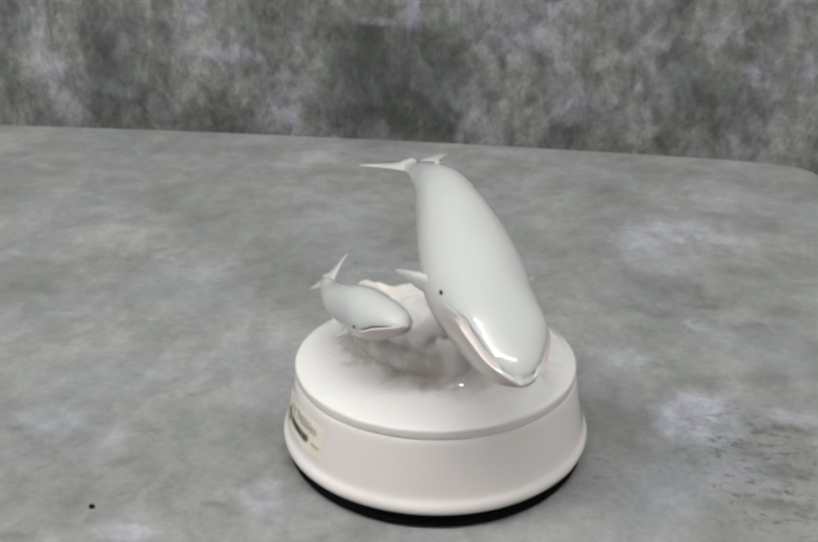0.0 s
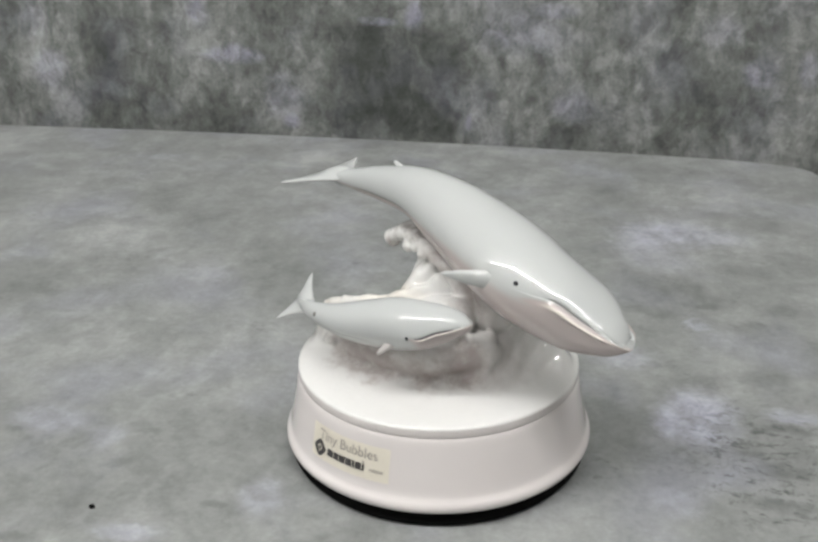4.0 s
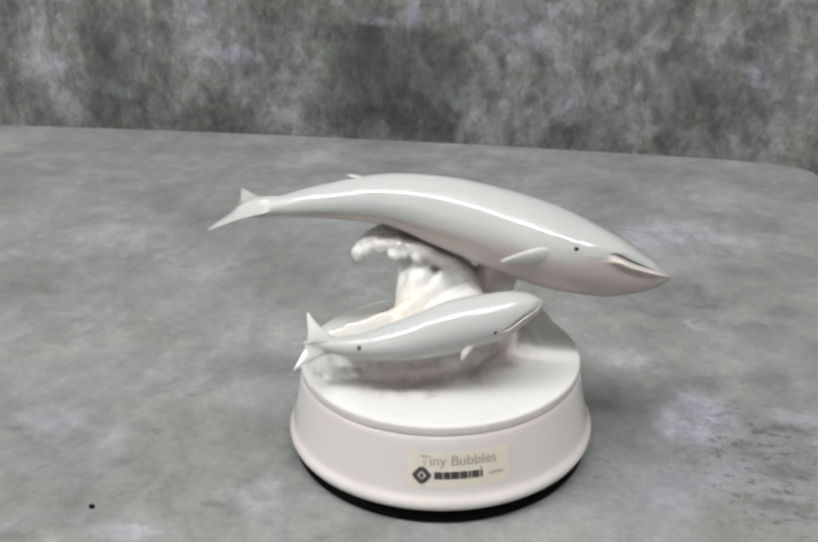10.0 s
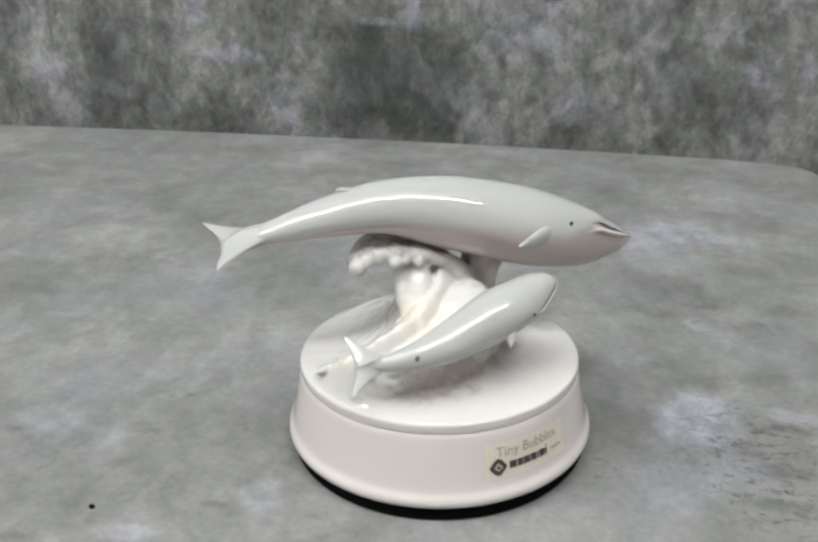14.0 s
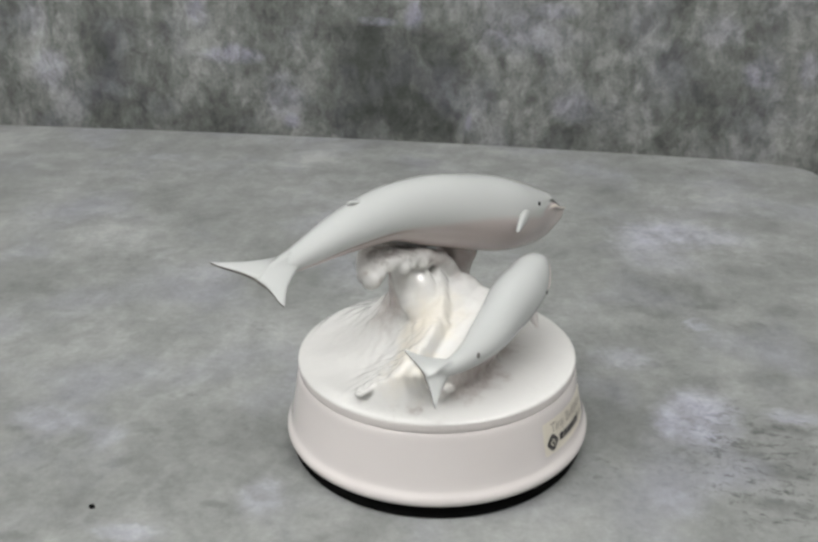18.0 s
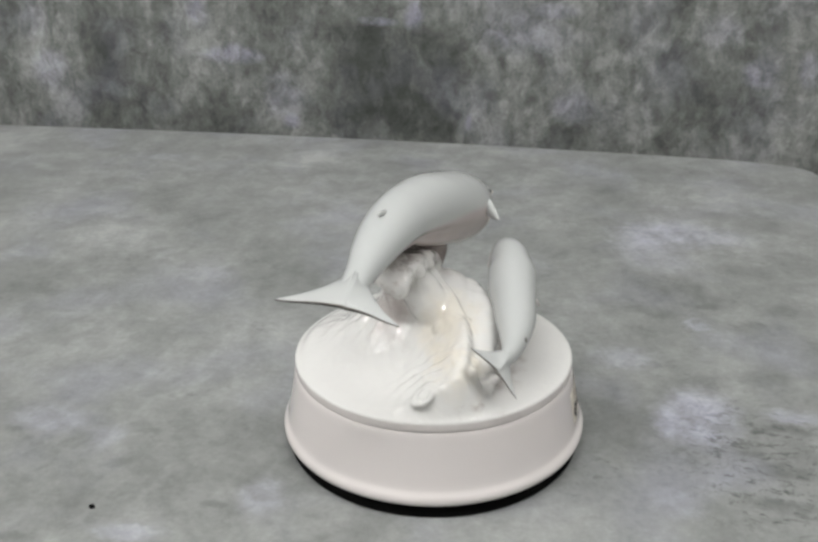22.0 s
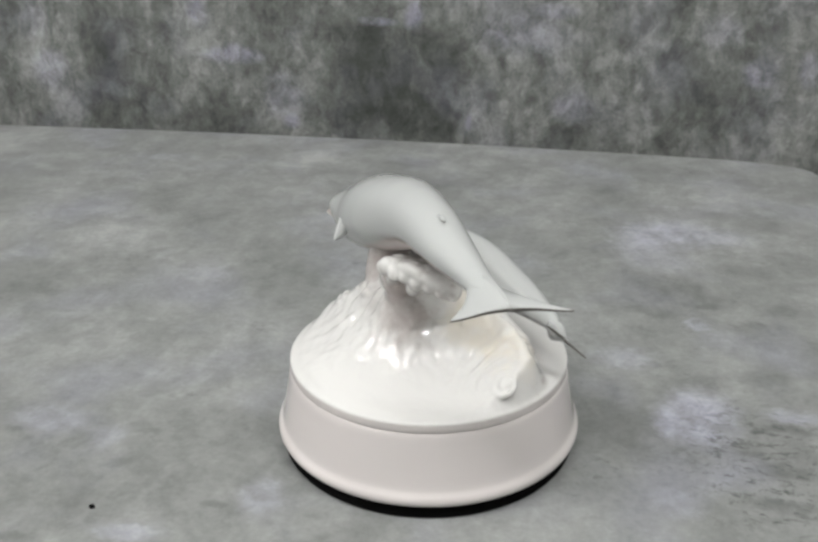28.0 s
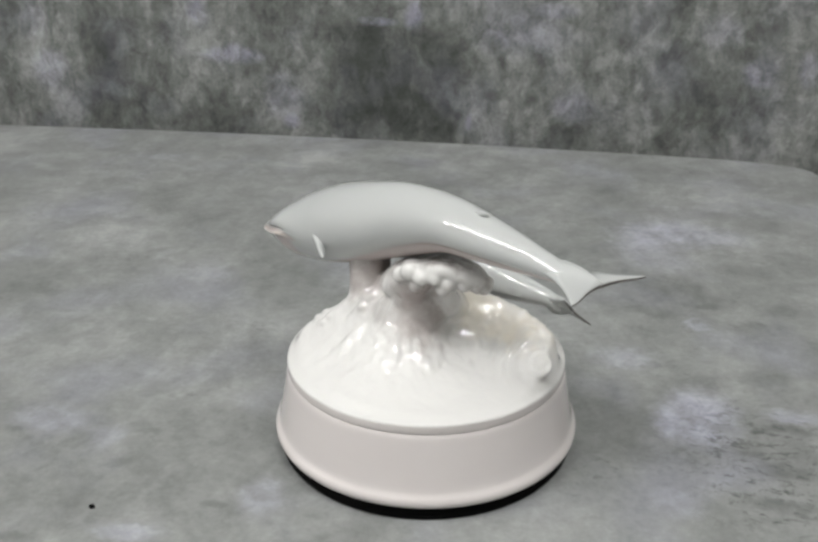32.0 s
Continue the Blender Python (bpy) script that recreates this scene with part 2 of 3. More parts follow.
GLAZE_TINTS_AND_SHADE = [  # airbrushed patches on the splash, and shade painted into hollows and under the curl: centre, radii (mm), colour 0 dark grey, 1 mauve, 2 cream, 3 pale grey
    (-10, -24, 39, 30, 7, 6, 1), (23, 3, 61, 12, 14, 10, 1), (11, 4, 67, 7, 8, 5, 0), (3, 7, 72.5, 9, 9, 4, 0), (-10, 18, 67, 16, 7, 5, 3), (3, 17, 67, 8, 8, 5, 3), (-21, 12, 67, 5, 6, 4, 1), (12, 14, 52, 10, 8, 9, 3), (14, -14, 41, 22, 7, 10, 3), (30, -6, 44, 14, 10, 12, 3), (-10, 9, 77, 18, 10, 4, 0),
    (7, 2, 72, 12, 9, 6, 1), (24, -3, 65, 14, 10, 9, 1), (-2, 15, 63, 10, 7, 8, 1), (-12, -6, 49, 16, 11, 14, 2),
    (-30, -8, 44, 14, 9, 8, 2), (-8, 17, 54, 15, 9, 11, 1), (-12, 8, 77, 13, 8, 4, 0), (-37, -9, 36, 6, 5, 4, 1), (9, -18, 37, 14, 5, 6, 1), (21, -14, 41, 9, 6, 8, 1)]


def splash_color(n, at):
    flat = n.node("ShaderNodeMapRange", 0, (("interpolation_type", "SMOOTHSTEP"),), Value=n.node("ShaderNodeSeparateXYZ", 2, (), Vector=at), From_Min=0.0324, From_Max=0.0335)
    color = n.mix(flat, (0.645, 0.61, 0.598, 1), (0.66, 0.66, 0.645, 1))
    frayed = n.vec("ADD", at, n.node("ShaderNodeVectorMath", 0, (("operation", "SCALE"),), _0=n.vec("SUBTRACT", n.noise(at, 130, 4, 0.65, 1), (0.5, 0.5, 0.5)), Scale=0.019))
    for x, y, z, a, b, c, kind in GLAZE_TINTS_AND_SHADE:
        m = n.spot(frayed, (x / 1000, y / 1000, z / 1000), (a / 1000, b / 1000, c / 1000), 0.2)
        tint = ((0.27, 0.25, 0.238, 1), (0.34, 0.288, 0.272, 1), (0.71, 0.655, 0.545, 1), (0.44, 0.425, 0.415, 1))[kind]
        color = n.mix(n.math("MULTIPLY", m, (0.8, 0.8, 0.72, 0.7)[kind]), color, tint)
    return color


WHALE = porcelain("grey_glazed_porcelain", whale_color)
BASE = porcelain("white_pink_glazed_porcelain", base_color, ior=1.55)
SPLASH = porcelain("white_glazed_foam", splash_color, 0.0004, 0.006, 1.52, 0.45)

# ---- mesh helpers ----


def mm(*p):
    """A place in millimetres."""
    return Vector(p) / 1000


def part(name, bm, material, parent=None, label="", smooth=True):
    """Link a bmesh as one mesh object under a thing or part."""
    bmesh.ops.recalc_face_normals(bm, faces=bm.faces)
    me = bpy.data.meshes.new(name)
    bm.to_mesh(me)
    bm.free()
    for p in me.polygons:
        p.use_smooth = smooth
    me.materials.append(material)
    ob = new(name, me)
    ob.parent = parent
    return tagged(ob, label)


def box(x0, x1, y0, y1, z0, z1, bevel=0.0, bm=None):
    bm = bm or bmesh.new()
    made = bmesh.ops.create_cube(bm, size=1, matrix=Matrix.LocRotScale(((x0 + x1) / 2, (y0 + y1) / 2, (z0 + z1) / 2), None, (x1 - x0, y1 - y0, z1 - z0)))
    if bevel:
        edges = {e for v in made["verts"] for e in v.link_edges}
        bmesh.ops.bevel(bm, geom=list(edges), offset=bevel, segments=2, affect="EDGES")
    return bm


def lathe(profile, steps, cx=0.0, cy=0.0):
    bm = bmesh.new()
    rings = []
    for r, z in profile:
        if r == 0:
            rings.append([bm.verts.new((cx, cy, z))])
        else:
            rings.append([bm.verts.new((cx + r * math.cos(2 * math.pi * i / steps), cy + r * math.sin(2 * math.pi * i / steps), z)) for i in range(steps)])
    for a, b in zip(rings, rings[1:]):
        for i in range(steps):
            j = (i + 1) % steps
            quad = [a[i % len(a)], a[j % len(a)], b[j % len(b)], b[i % len(b)]]
            quad = list(dict.fromkeys(quad))
            if len(quad) > 2:
                bm.faces.new(quad)
    return bm


def smooth_row(rows, s):
    """A point on the smooth curve through rows, s from 0 to 1."""
    k = np.vstack([2 * rows[0] - rows[1], rows, 2 * rows[-1] - rows[-2]])
    v = s * (len(rows) - 1)
    i = min(int(v), len(rows) - 2)
    u = v - i
    a, b, c, d = k[i:i + 4]
    return 0.5 * (2 * b + (c - a) * u + (2 * a - 5 * b + 4 * c - d) * u * u + (3 * b - a - 3 * c + d) * u ** 3)


# ---- the room ----
YB = 0.4093                                    # the plaster board behind the table


def setting(name, bm, material, label):
    ob = part(name, bm, material, None, label, False)
    ob.matrix_world = ROOM
    return tagged(ob, kind="structure")


setting("wall_north", box(-1.9, 1.7, YB, YB + 0.1, -0.75, 1.65), WALL, "mottled dark grey plaster wall behind the table")
setting("wall_south", box(-1.9, 1.7, -2.2, -2.1, -0.75, 1.65), ROOM_PAINT, "plain white painted wall")
setting("wall_west", box(-2.0, -1.9, -2.2, YB + 0.1, -0.75, 1.65), ROOM_PAINT, "plain white painted wall")
setting("wall_east", box(1.7, 1.8, -2.2, YB + 0.1, -0.75, 1.65), ROOM_PAINT, "plain white painted wall")
setting("floor", box(-2.0, 1.8, -2.2, YB + 0.1, -0.85, -0.75), FLOOR_MAT, "plain grey floor")
setting("ceiling", box(-2.0, 1.8, -2.2, YB + 0.1, 1.65, 1.75), ROOM_PAINT, "plain white ceiling")


def table_top():
    """A board with a slightly bowed back edge and a rounded back corner."""
    back = []
    for i in range(41):
        x = -0.75 + (0.130 + 0.75) * i / 40
        back.append((x, 0.3822 - 0.112 * (x + 0.08) ** 2))
    back += [(0.1500, 0.3745), (0.1640, 0.3716), (0.1727, 0.3690), (0.1800, 0.3668), (0.1860, 0.3635), (0.1905, 0.358), (0.1935, 0.350), (0.196, 0.335), (0.197, 0.31), (0.197, -0.55), (-0.75, -0.55)]
    bm = bmesh.new()
    face = bm.faces.new([bm.verts.new((x, y, 0)) for x, y in back])
    low = bmesh.ops.extrude_face_region(bm, geom=[face])
    bmesh.ops.translate(bm, verts=[v for v in low["geom"] if isinstance(v, bmesh.types.BMVert)], vec=(0, 0, -0.018))
    top = [e for e in bm.edges if all(abs(v.co.z) < 1e-6 for v in e.verts)]
    bmesh.ops.bevel(bm, geom=top, offset=0.0015, segments=2, affect="EDGES")
    return bm


table = new("table")
table.matrix_world = ROOM
tagged(table, "table with a mottled grey concrete-look top", "table")
part("tabletop", table_top(), TABLE, table, "mottled grey concrete-look board", False)
for x, y in ((-0.70, -0.5), (-0.70, 0.30), (0.14, -0.5), (0.14, 0.30)):
    part("leg", box(x - 0.02, x + 0.02, y - 0.02, y + 0.02, -0.75, -0.018, 0.003), WOOD, table, "", False)

# A crumb on the table
bm = bmesh.new()
bmesh.ops.create_icosphere(bm, subdivisions=2, radius=0.0010, matrix=Matrix.Diagonal((1.1, 0.9, 0.7, 1)))
for v in bm.verts:
    v.co *= 1 + 0.25 * noise.noise(v.co * 900)
crumb = part("crumb", bm, FOOT, None, "tiny black crumb lying on the table")
crumb.matrix_world = ROOM @ pose(-0.1005, -0.0647, 0.0004)
tagged(crumb, category="crumb")

# ---- the music box ----
box_thing = new("music_box")
tagged(box_thing, "white porcelain musical figurine with two grey whales over a wave", "music box")
CX, CY = 0.0029, -0.0005                        # its middle lies off the turning axis

# wide, near-black foot also stands in for the contact shadow under the base
part("foot", lathe([(0, 0.0002), (0.0516, 0.0002), (0.0522, 0.0010), (0.0519, 0.0046), (0.050, 0.0053), (0, 0.0053)], 96, CX, CY), FOOT, box_thing, "black felt-covered foot plate, widened to stand in for contact shadow")
PROFILE = [(0, 5.0), (48.5, 5.0), (51.0, 5.05), (52.7, 5.4), (53.7, 6.2), (54.1, 7.3), (54.0, 8.4), (53.4, 9.5), (52.75, 10.3), (52.4, 11.2), (52.05, 12.6), (51.6, 15.0), (51.05, 18.0), (50.5, 21.0), (49.95, 24.0),
           (49.5, 26.6), (49.25, 28.2), (49.05, 28.9), (48.85, 29.5), (48.6, 29.9), (48.3, 30.2), (47.8, 30.6), (47.8, 31.5), (47.0, 32.2), (40, 31.8), (0, 31.8)]
part("base", lathe([(r / 1000, z / 1000) for r, z in PROFILE], 160, CX, CY), BASE, box_thing, "round white base with faint pink flared side")


def base_radius(z):
    rows = [(r, h) for r, h in PROFILE if 6 < h < 29]
    return float(np.interp(z * 1000, [h for _, h in rows], [r for r, _ in rows])) / 1000


def on_base(u, z, out):
    """A place on the flared side: u metres round it from the sticker's middle."""
    a = radians(-93.4) + u / 0.0512
    r = base_radius(z) + out
    return (CX + r * math.cos(a), CY + r * math.sin(a), z)


def patch(outline, z0, out, name, material, parent, label=""):
    """A flat shape (u, v) bent round the base."""
    bm = bmesh.new()
    bm.faces.new([bm.verts.new((u, v, 0)) for u, v in outline])
    for k in range(1, 24):
        x = -0.018 + 0.036 * k / 24
        bmesh.ops.bisect_plane(bm, geom=bm.verts[:] + bm.edges[:] + bm.faces[:], plane_co=(x, 0, 0), plane_no=(1, 0, 0))
    for k in range(1, 6):
        bmesh.ops.bisect_plane(bm, geom=bm.verts[:] + bm.edges[:] + bm.faces[:], plane_co=(0, 0.0022 * k, 0), plane_no=(0, 1, 0))
    for v in bm.verts:
        v.co = on_base(v.co.x, z0 + v.co.y, out)
    return part(name, bm, material, parent, label)


def rect(u0, u1, v0, v1):
    return [(u0, v0), (u1, v0), (u1, v1), (u0, v1)]


sticker = patch([(-0.0160, 0.0004), (-0.0150, 0), (0.0158, 0.0002), (0.0162, 0.0112), (0.0156, 0.0116), (-0.0158, 0.0115), (-0.0162, 0.0110)], 0.0138, 0.00012, "sticker", STICKER, box_thing, "worn cream paper sticker")
patch([(-0.0149, 0.0038), (-0.0143, 0.0029), (-0.0128, 0.0013), (-0.0118, 0.0009), (-0.0108, 0.0013), (-0.0093, 0.0029), (-0.0087, 0.0038), (-0.0093, 0.0047), (-0.0108, 0.0063), (-0.0118, 0.0067), (-0.0128, 0.0063), (-0.0143, 0.0047)], 0.0138, 0.00026, "mark", INK_BLACK, sticker, "black diamond mark")
patch([(-0.0132, 0.0038), (-0.0118, 0.0024), (-0.0104, 0.0038), (-0.0118, 0.0052)], 0.0138, 0.00034, "mark", STICKER, sticker)
patch([(-0.0127, 0.0038), (-0.0118, 0.0029), (-0.0109, 0.0038), (-0.0118, 0.0047)], 0.0138, 0.00042, "mark", INK_BLACK, sticker)
for k, w in enumerate((2.6, 2.1, 2.5, 2.5, 0.8, 2.3, 0.8)):
    u0 = -7.9 + (0, 2.9, 5.2, 7.9, 10.7, 11.8, 14.4)[k]
    patch(rect(u0 / 1000, (u0 + w) / 1000, 0.0026, 0.0050), 0.0138, 0.00026, "bar", INK_BLACK, sticker)
patch(rect(0.0090, 0.0140, 0.0030, 0.0040), 0.0138, 0.00026, "bar", INK_PALE, sticker)
patch(rect(0.0066, 0.0072, 0.0052, 0.0060), 0.0138, 0.00026, "bar", INK_BROWN, sticker)


def writing(text, size, u0, v0, z0, out, material, parent, width):
    """Words bent round the base."""
    cu = bpy.data.curves.new("words", "FONT")
    cu.body, cu.size = text, size
    tmp = bpy.data.objects.new("words", cu)
    scene.collection.objects.link(tmp)
    me = bpy.data.meshes.new_from_object(tmp.evaluated_get(bpy.context.evaluated_depsgraph_get()))
    bm = bmesh.new()
    bm.from_mesh(me)
    bpy.data.objects.remove(tmp)
    bpy.data.curves.remove(cu)
    bpy.data.meshes.remove(me)
    stretch = width / (max(v.co.x for v in bm.verts) - min(v.co.x for v in bm.verts))
    for v in bm.verts:
        v.co = on_base(u0 + v.co.x * stretch, z0 + v0 + v.co.y, out)
    return part("lettering", bm, material, parent, "thin brown-grey printed words")


writing("Tiny Bubbles", 0.0047, -0.0124, 0.0071, 0.0138, 0.00026, INK_BROWN, sticker, 0.0242)

# ---- the whales ----
# spine rows: place, half width, height over and under the spine (mm)
BIG = np.array([[-61.3, 25.0, 82.6, 3.4, 1.3, 1.3], [-44.7, 20.6, 84.2, 4.9, 4.2, 4.2], [-27.5, 16.3, 86.4, 7.9, 6.8, 6.8], [-10.6, 10.7, 87.2, 10.0, 9.0, 9.0], [6.0, 4.6, 83.9, 12.6, 12.0, 12.0],
                [23.4, -1.2, 78.7, 15.6, 13.4, 13.4], [40.0, -7.0, 73.2, 16.4, 13.4, 13.8], [57.5, -11.4, 67.4, 12.6, 10.6, 11.2], [68.0, -14.8, 65.0, 8.8, 7.0, 7.0], [77.8, -18.2, 63.8, 5.0, 3.4, 2.0]]) / 1000
SMALL = np.array([[-41.0, -20.0, 51.0, 1.8, 1.6, 1.6], [-33.0, -24.3, 51.4, 3.0, 3.1, 3.1], [-24.0, -26.4, 52.0, 4.8, 4.5, 4.5], [-15.0, -27.4, 53.2, 6.6, 6.2, 6.2], [-5.6, -27.8, 55.0, 7.4, 7.7, 7.7],
                  [3.7, -27.8, 57.0, 8.4, 8.6, 8.6], [12.8, -28.3, 59.2, 8.4, 7.8, 7.8], [22.0, -28.0, 61.7, 6.6, 5.6, 5.6], [31.4, -27.2, 63.6, 3.2, 2.2, 2.2]]) / 1000


def ease(v):
    v = max(0.0, min(1.0, v))
    return v * v * (3 - 2 * v)


class Whale:
    """A body swept along a spine, with a thin upper jaw over a wide, lipped lower jaw."""

    def __init__(self, spine, mouth, line, jaw, groove, lip, trough, recede, belly, roll):
        self.spine, self.mouth, self.line, self.jaw = spine, mouth, line, jaw
        self.groove, self.lip, self.trough, self.recede, self.belly, self.roll = groove, lip, trough, recede, belly, roll
        self.known = {}

    def at(self, s):
        """Centre row, direction, side and up at a place along the spine."""
        if s not in self.known:
            c = smooth_row(self.spine, s)
            t = smooth_row(self.spine, min(s + 0.01, 1))[:3] - smooth_row(self.spine, max(s - 0.01, 0))[:3]
            t /= np.linalg.norm(t)
            side = np.cross(t, (0, 0, 1))
            side /= np.linalg.norm(side)
            up, lean = np.cross(side, t), radians(self.roll) * ease((s - 0.25) / 0.4)
            self.known[s] = c, t, side * math.cos(lean) + up * math.sin(lean), up * math.cos(lean) - side * math.sin(lean)
        return self.known[s]

    def height(self, s):
        """Height of the mouth line over the spine."""
        return float(np.interp(s, *self.line)) / 1000

    def skin(self, s, a, out=0.0):
        """A place on the skin: s along, a degrees up from the right flank; the mouth lies at 8 degrees."""
        c, t, side, up = self.at(s)
        w, hu, hd = (max(v, 0.0004) for v in c[3:6])
        blunt = math.sqrt(max(0.02, 1 - ((max(s, 0.94) - 0.94) / 0.06) ** 2))
        e = math.degrees(math.asin(max(-1.0, min(1.0, math.sin(radians(a))))))
        sign = 1 if math.cos(radians(a)) >= 0 else -1
        x, z = w * math.cos(radians(e)), (hu if e > 0 else hd) * math.sin(radians(e))
        if self.trough:
            dip = 1 - self.trough * math.exp(-((e + 36) / 13) ** 2) * ease((s - 0.06) / 0.12) * ease((0.62 - s) / 0.2)
            x, z = x * dip, z * dip
        k, along = ease((s - self.mouth + 0.07) / 0.12), 0.0
        if k > 0:
            hm = self.height(s)
            u = (e - 8) / 82 if e > 8 else (8 - e) / 98
            if e > 8:
                hx, hz = w * math.cos(u * math.pi / 2) ** 0.9, hm + max(hu - hm, 0.0012) * math.sin(u * math.pi / 2)
            else:
                hx, hz = w * self.jaw * math.cos(u * math.pi / 2) ** 0.75, hm - (hm + hd) * math.sin(u * math.pi / 2)
            wide = ease((s - self.mouth) / 0.05) * ease((1.0 - s) / 0.09)
            hx += wide * (self.lip * math.exp(-((e - 0.5) / 4.5) ** 2) - self.groove * math.exp(-((e - 7.5) / 2.3) ** 2))
            x, z = x + (hx - x) * k, z + (hz - z) * k
            if e > 8:
                along = -self.recede * ease((s - 0.84) / 0.16)
        x, z = x * blunt + out * math.cos(radians(e)), z * blunt + out * math.sin(radians(e))
        return Vector(c[:3] + side * x * sign + up * z + t * along)

    def paint(self, s, a):
        """0 grey back, 0.6 pinkish belly, 1 cream lip."""
        up = math.sin(radians(a - 1.5 * self.roll * ease((s - 0.25) / 0.4)))
        shade = 0.62 * ease((self.belly - up) / 0.7)
        e = math.degrees(math.asin(max(-1.0, min(1.0, math.sin(radians(a))))))
        k = ease((s - self.mouth + 0.05) / 0.08)
        if k > 0:
            lip = math.exp(-((e - 0.2) / 5.0) ** 2)
            head = 0.0 if e > 6.5 else max(0.48 * ease((6 - e) / 8), lip)
            shade += (head - shade) * k
        return shade

    def nearest(self, place):
        """s and a of the skin nearest to a place."""
        place = Vector(place)
        return min(((s / 200, a) for s in range(100, 200) for a in range(-60, 80, 2)), key=lambda q: (self.skin(*q) - place).length)


def whale_body(whale, wobble):
    bm = bmesh.new()
    paint = bm.verts.layers.float.new("paint")
    half = [-90 + 2.6 * k for k in range(28)] + [-17.2 + 0.8 * k for k in range(36)] + [11.6 + 2.8 * k for k in range(28)]
    angles = half + [90] + [180 - a for a in reversed(half[1:])]                      # closer round the mouth
    n, m = 230, len(angles)
    rings = []
    for i in range(n + 1):
        s = i / n
        ring = []
        for j in range(m):
            a = angles[j]
            p = whale.skin(s, a)
            v = bm.verts.new(whale.skin(s, a, wobble * (noise.noise(p * 65) + 0.4 * noise.noise(p * 150))))
            v[paint] = whale.paint(s, a)
            ring.append(v)
        rings.append(ring)
    for a, b in zip(rings, rings[1:]):
        for j in range(m):
            bm.faces.new((a[j], a[(j + 1) % m], b[(j + 1) % m], b[j]))
    for ring in (rings[0], rings[-1]):
        c = bm.verts.new(sum((v.co for v in ring), Vector()) / m)
        c[paint] = 0.0 if ring is rings[0] else 0.9
        for j in range(m):
            bm.faces.new((ring[j], ring[(j + 1) % m], c))
    return bm


def blade(root_a, root_b, tip, bend, thick, shade, steps=18, across=9, sag=0.0, hollow=0.0, round_=False, rear=0.0, fillet=0.0):
    """A thin leaf from the chord root_a-root_b to a tip; its edges bow by bend, its middle is thicker."""
    ra, rb, tp = Vector(root_a), Vector(root_b), Vector(tip)
    chord = rb - ra
    axis = tp - (ra + rb) / 2
    normal = chord.cross(axis).normalized()
    if normal.z < 0:
        normal = -normal
    bm = bmesh.new()
    paint = bm.verts.layers.float.new("paint")
    grid = {}
    for face in (1, -1):
        for i in range(steps + 1):
            s = i / steps
            wide = (1 - s) ** 0.8 if s < 1 else 0.0
            for j in range(across + 1):
                q = j / across
                base = ra.lerp(rb, q)
                if round_:
                    base = (ra + rb) / 2 + chord * ((q - 0.5) * max(0.0, 1 - s ** 1.7) ** 0.8)
                    p = base + axis * s
                else:
                    p = base.lerp(tp, s) + chord * ((q - 0.5) * (0.16 * s * s * math.sin(math.pi * s) if rear else 0.0))
                p = p + chord.normalized() * ((bend * (1 - q) - hollow * q) * math.sin(math.pi * s))
                t = thick * (0.35 + 0.65 * math.sin(math.pi * q) ** 0.7) * (1 - 0.75 * s)
                t += fillet * math.sin(math.pi * q) * (1 - s) ** 7
                edge = 1 if 0 < j < across and i < steps else 0.25
                if rear and j == across:
                    edge, t = 1, thick * rear * (1 - 0.6 * s)
                p = p + normal * (t * 0.5 * face * edge - sag * math.sin(math.pi * s / 2) ** 2)
                v = bm.verts.new(p)
                v[paint] = shade
                grid[face, i, j] = v
    for face in (1, -1):
        for i in range(steps):
            for j in range(across):
                bm.faces.new([grid[face, i, j], grid[face, i + 1, j], grid[face, i + 1, j + 1], grid[face, i, j + 1]])
    for i in range(steps):
        for j in (0, across):
            f = bm.faces.new([grid[1, i, j], grid[1, i + 1, j], grid[-1, i + 1, j], grid[-1, i, j]])
            f.material_index = 1 if rear and j else 0
    for j in range(across):
        for i in (0, steps):
            bm.faces.new([grid[1, i, j], grid[1, i, j + 1], grid[-1, i, j + 1], grid[-1, i, j]])
    return bm


def fluke(root_a, root_b, tip, thick, hollow, front, parent):
    """Half of a tail; its rear face takes a dark grey."""
    ob = part("fluke", blade(mm(*root_a), mm(*root_b), mm(*tip), front, thick, 0.05, hollow=hollow, rear=0.62, fillet=thick * 3.2), WHALE, parent, "thin grey tail fluke with a dark rear edge")
    ob.data.materials.append(GREY_LINE)


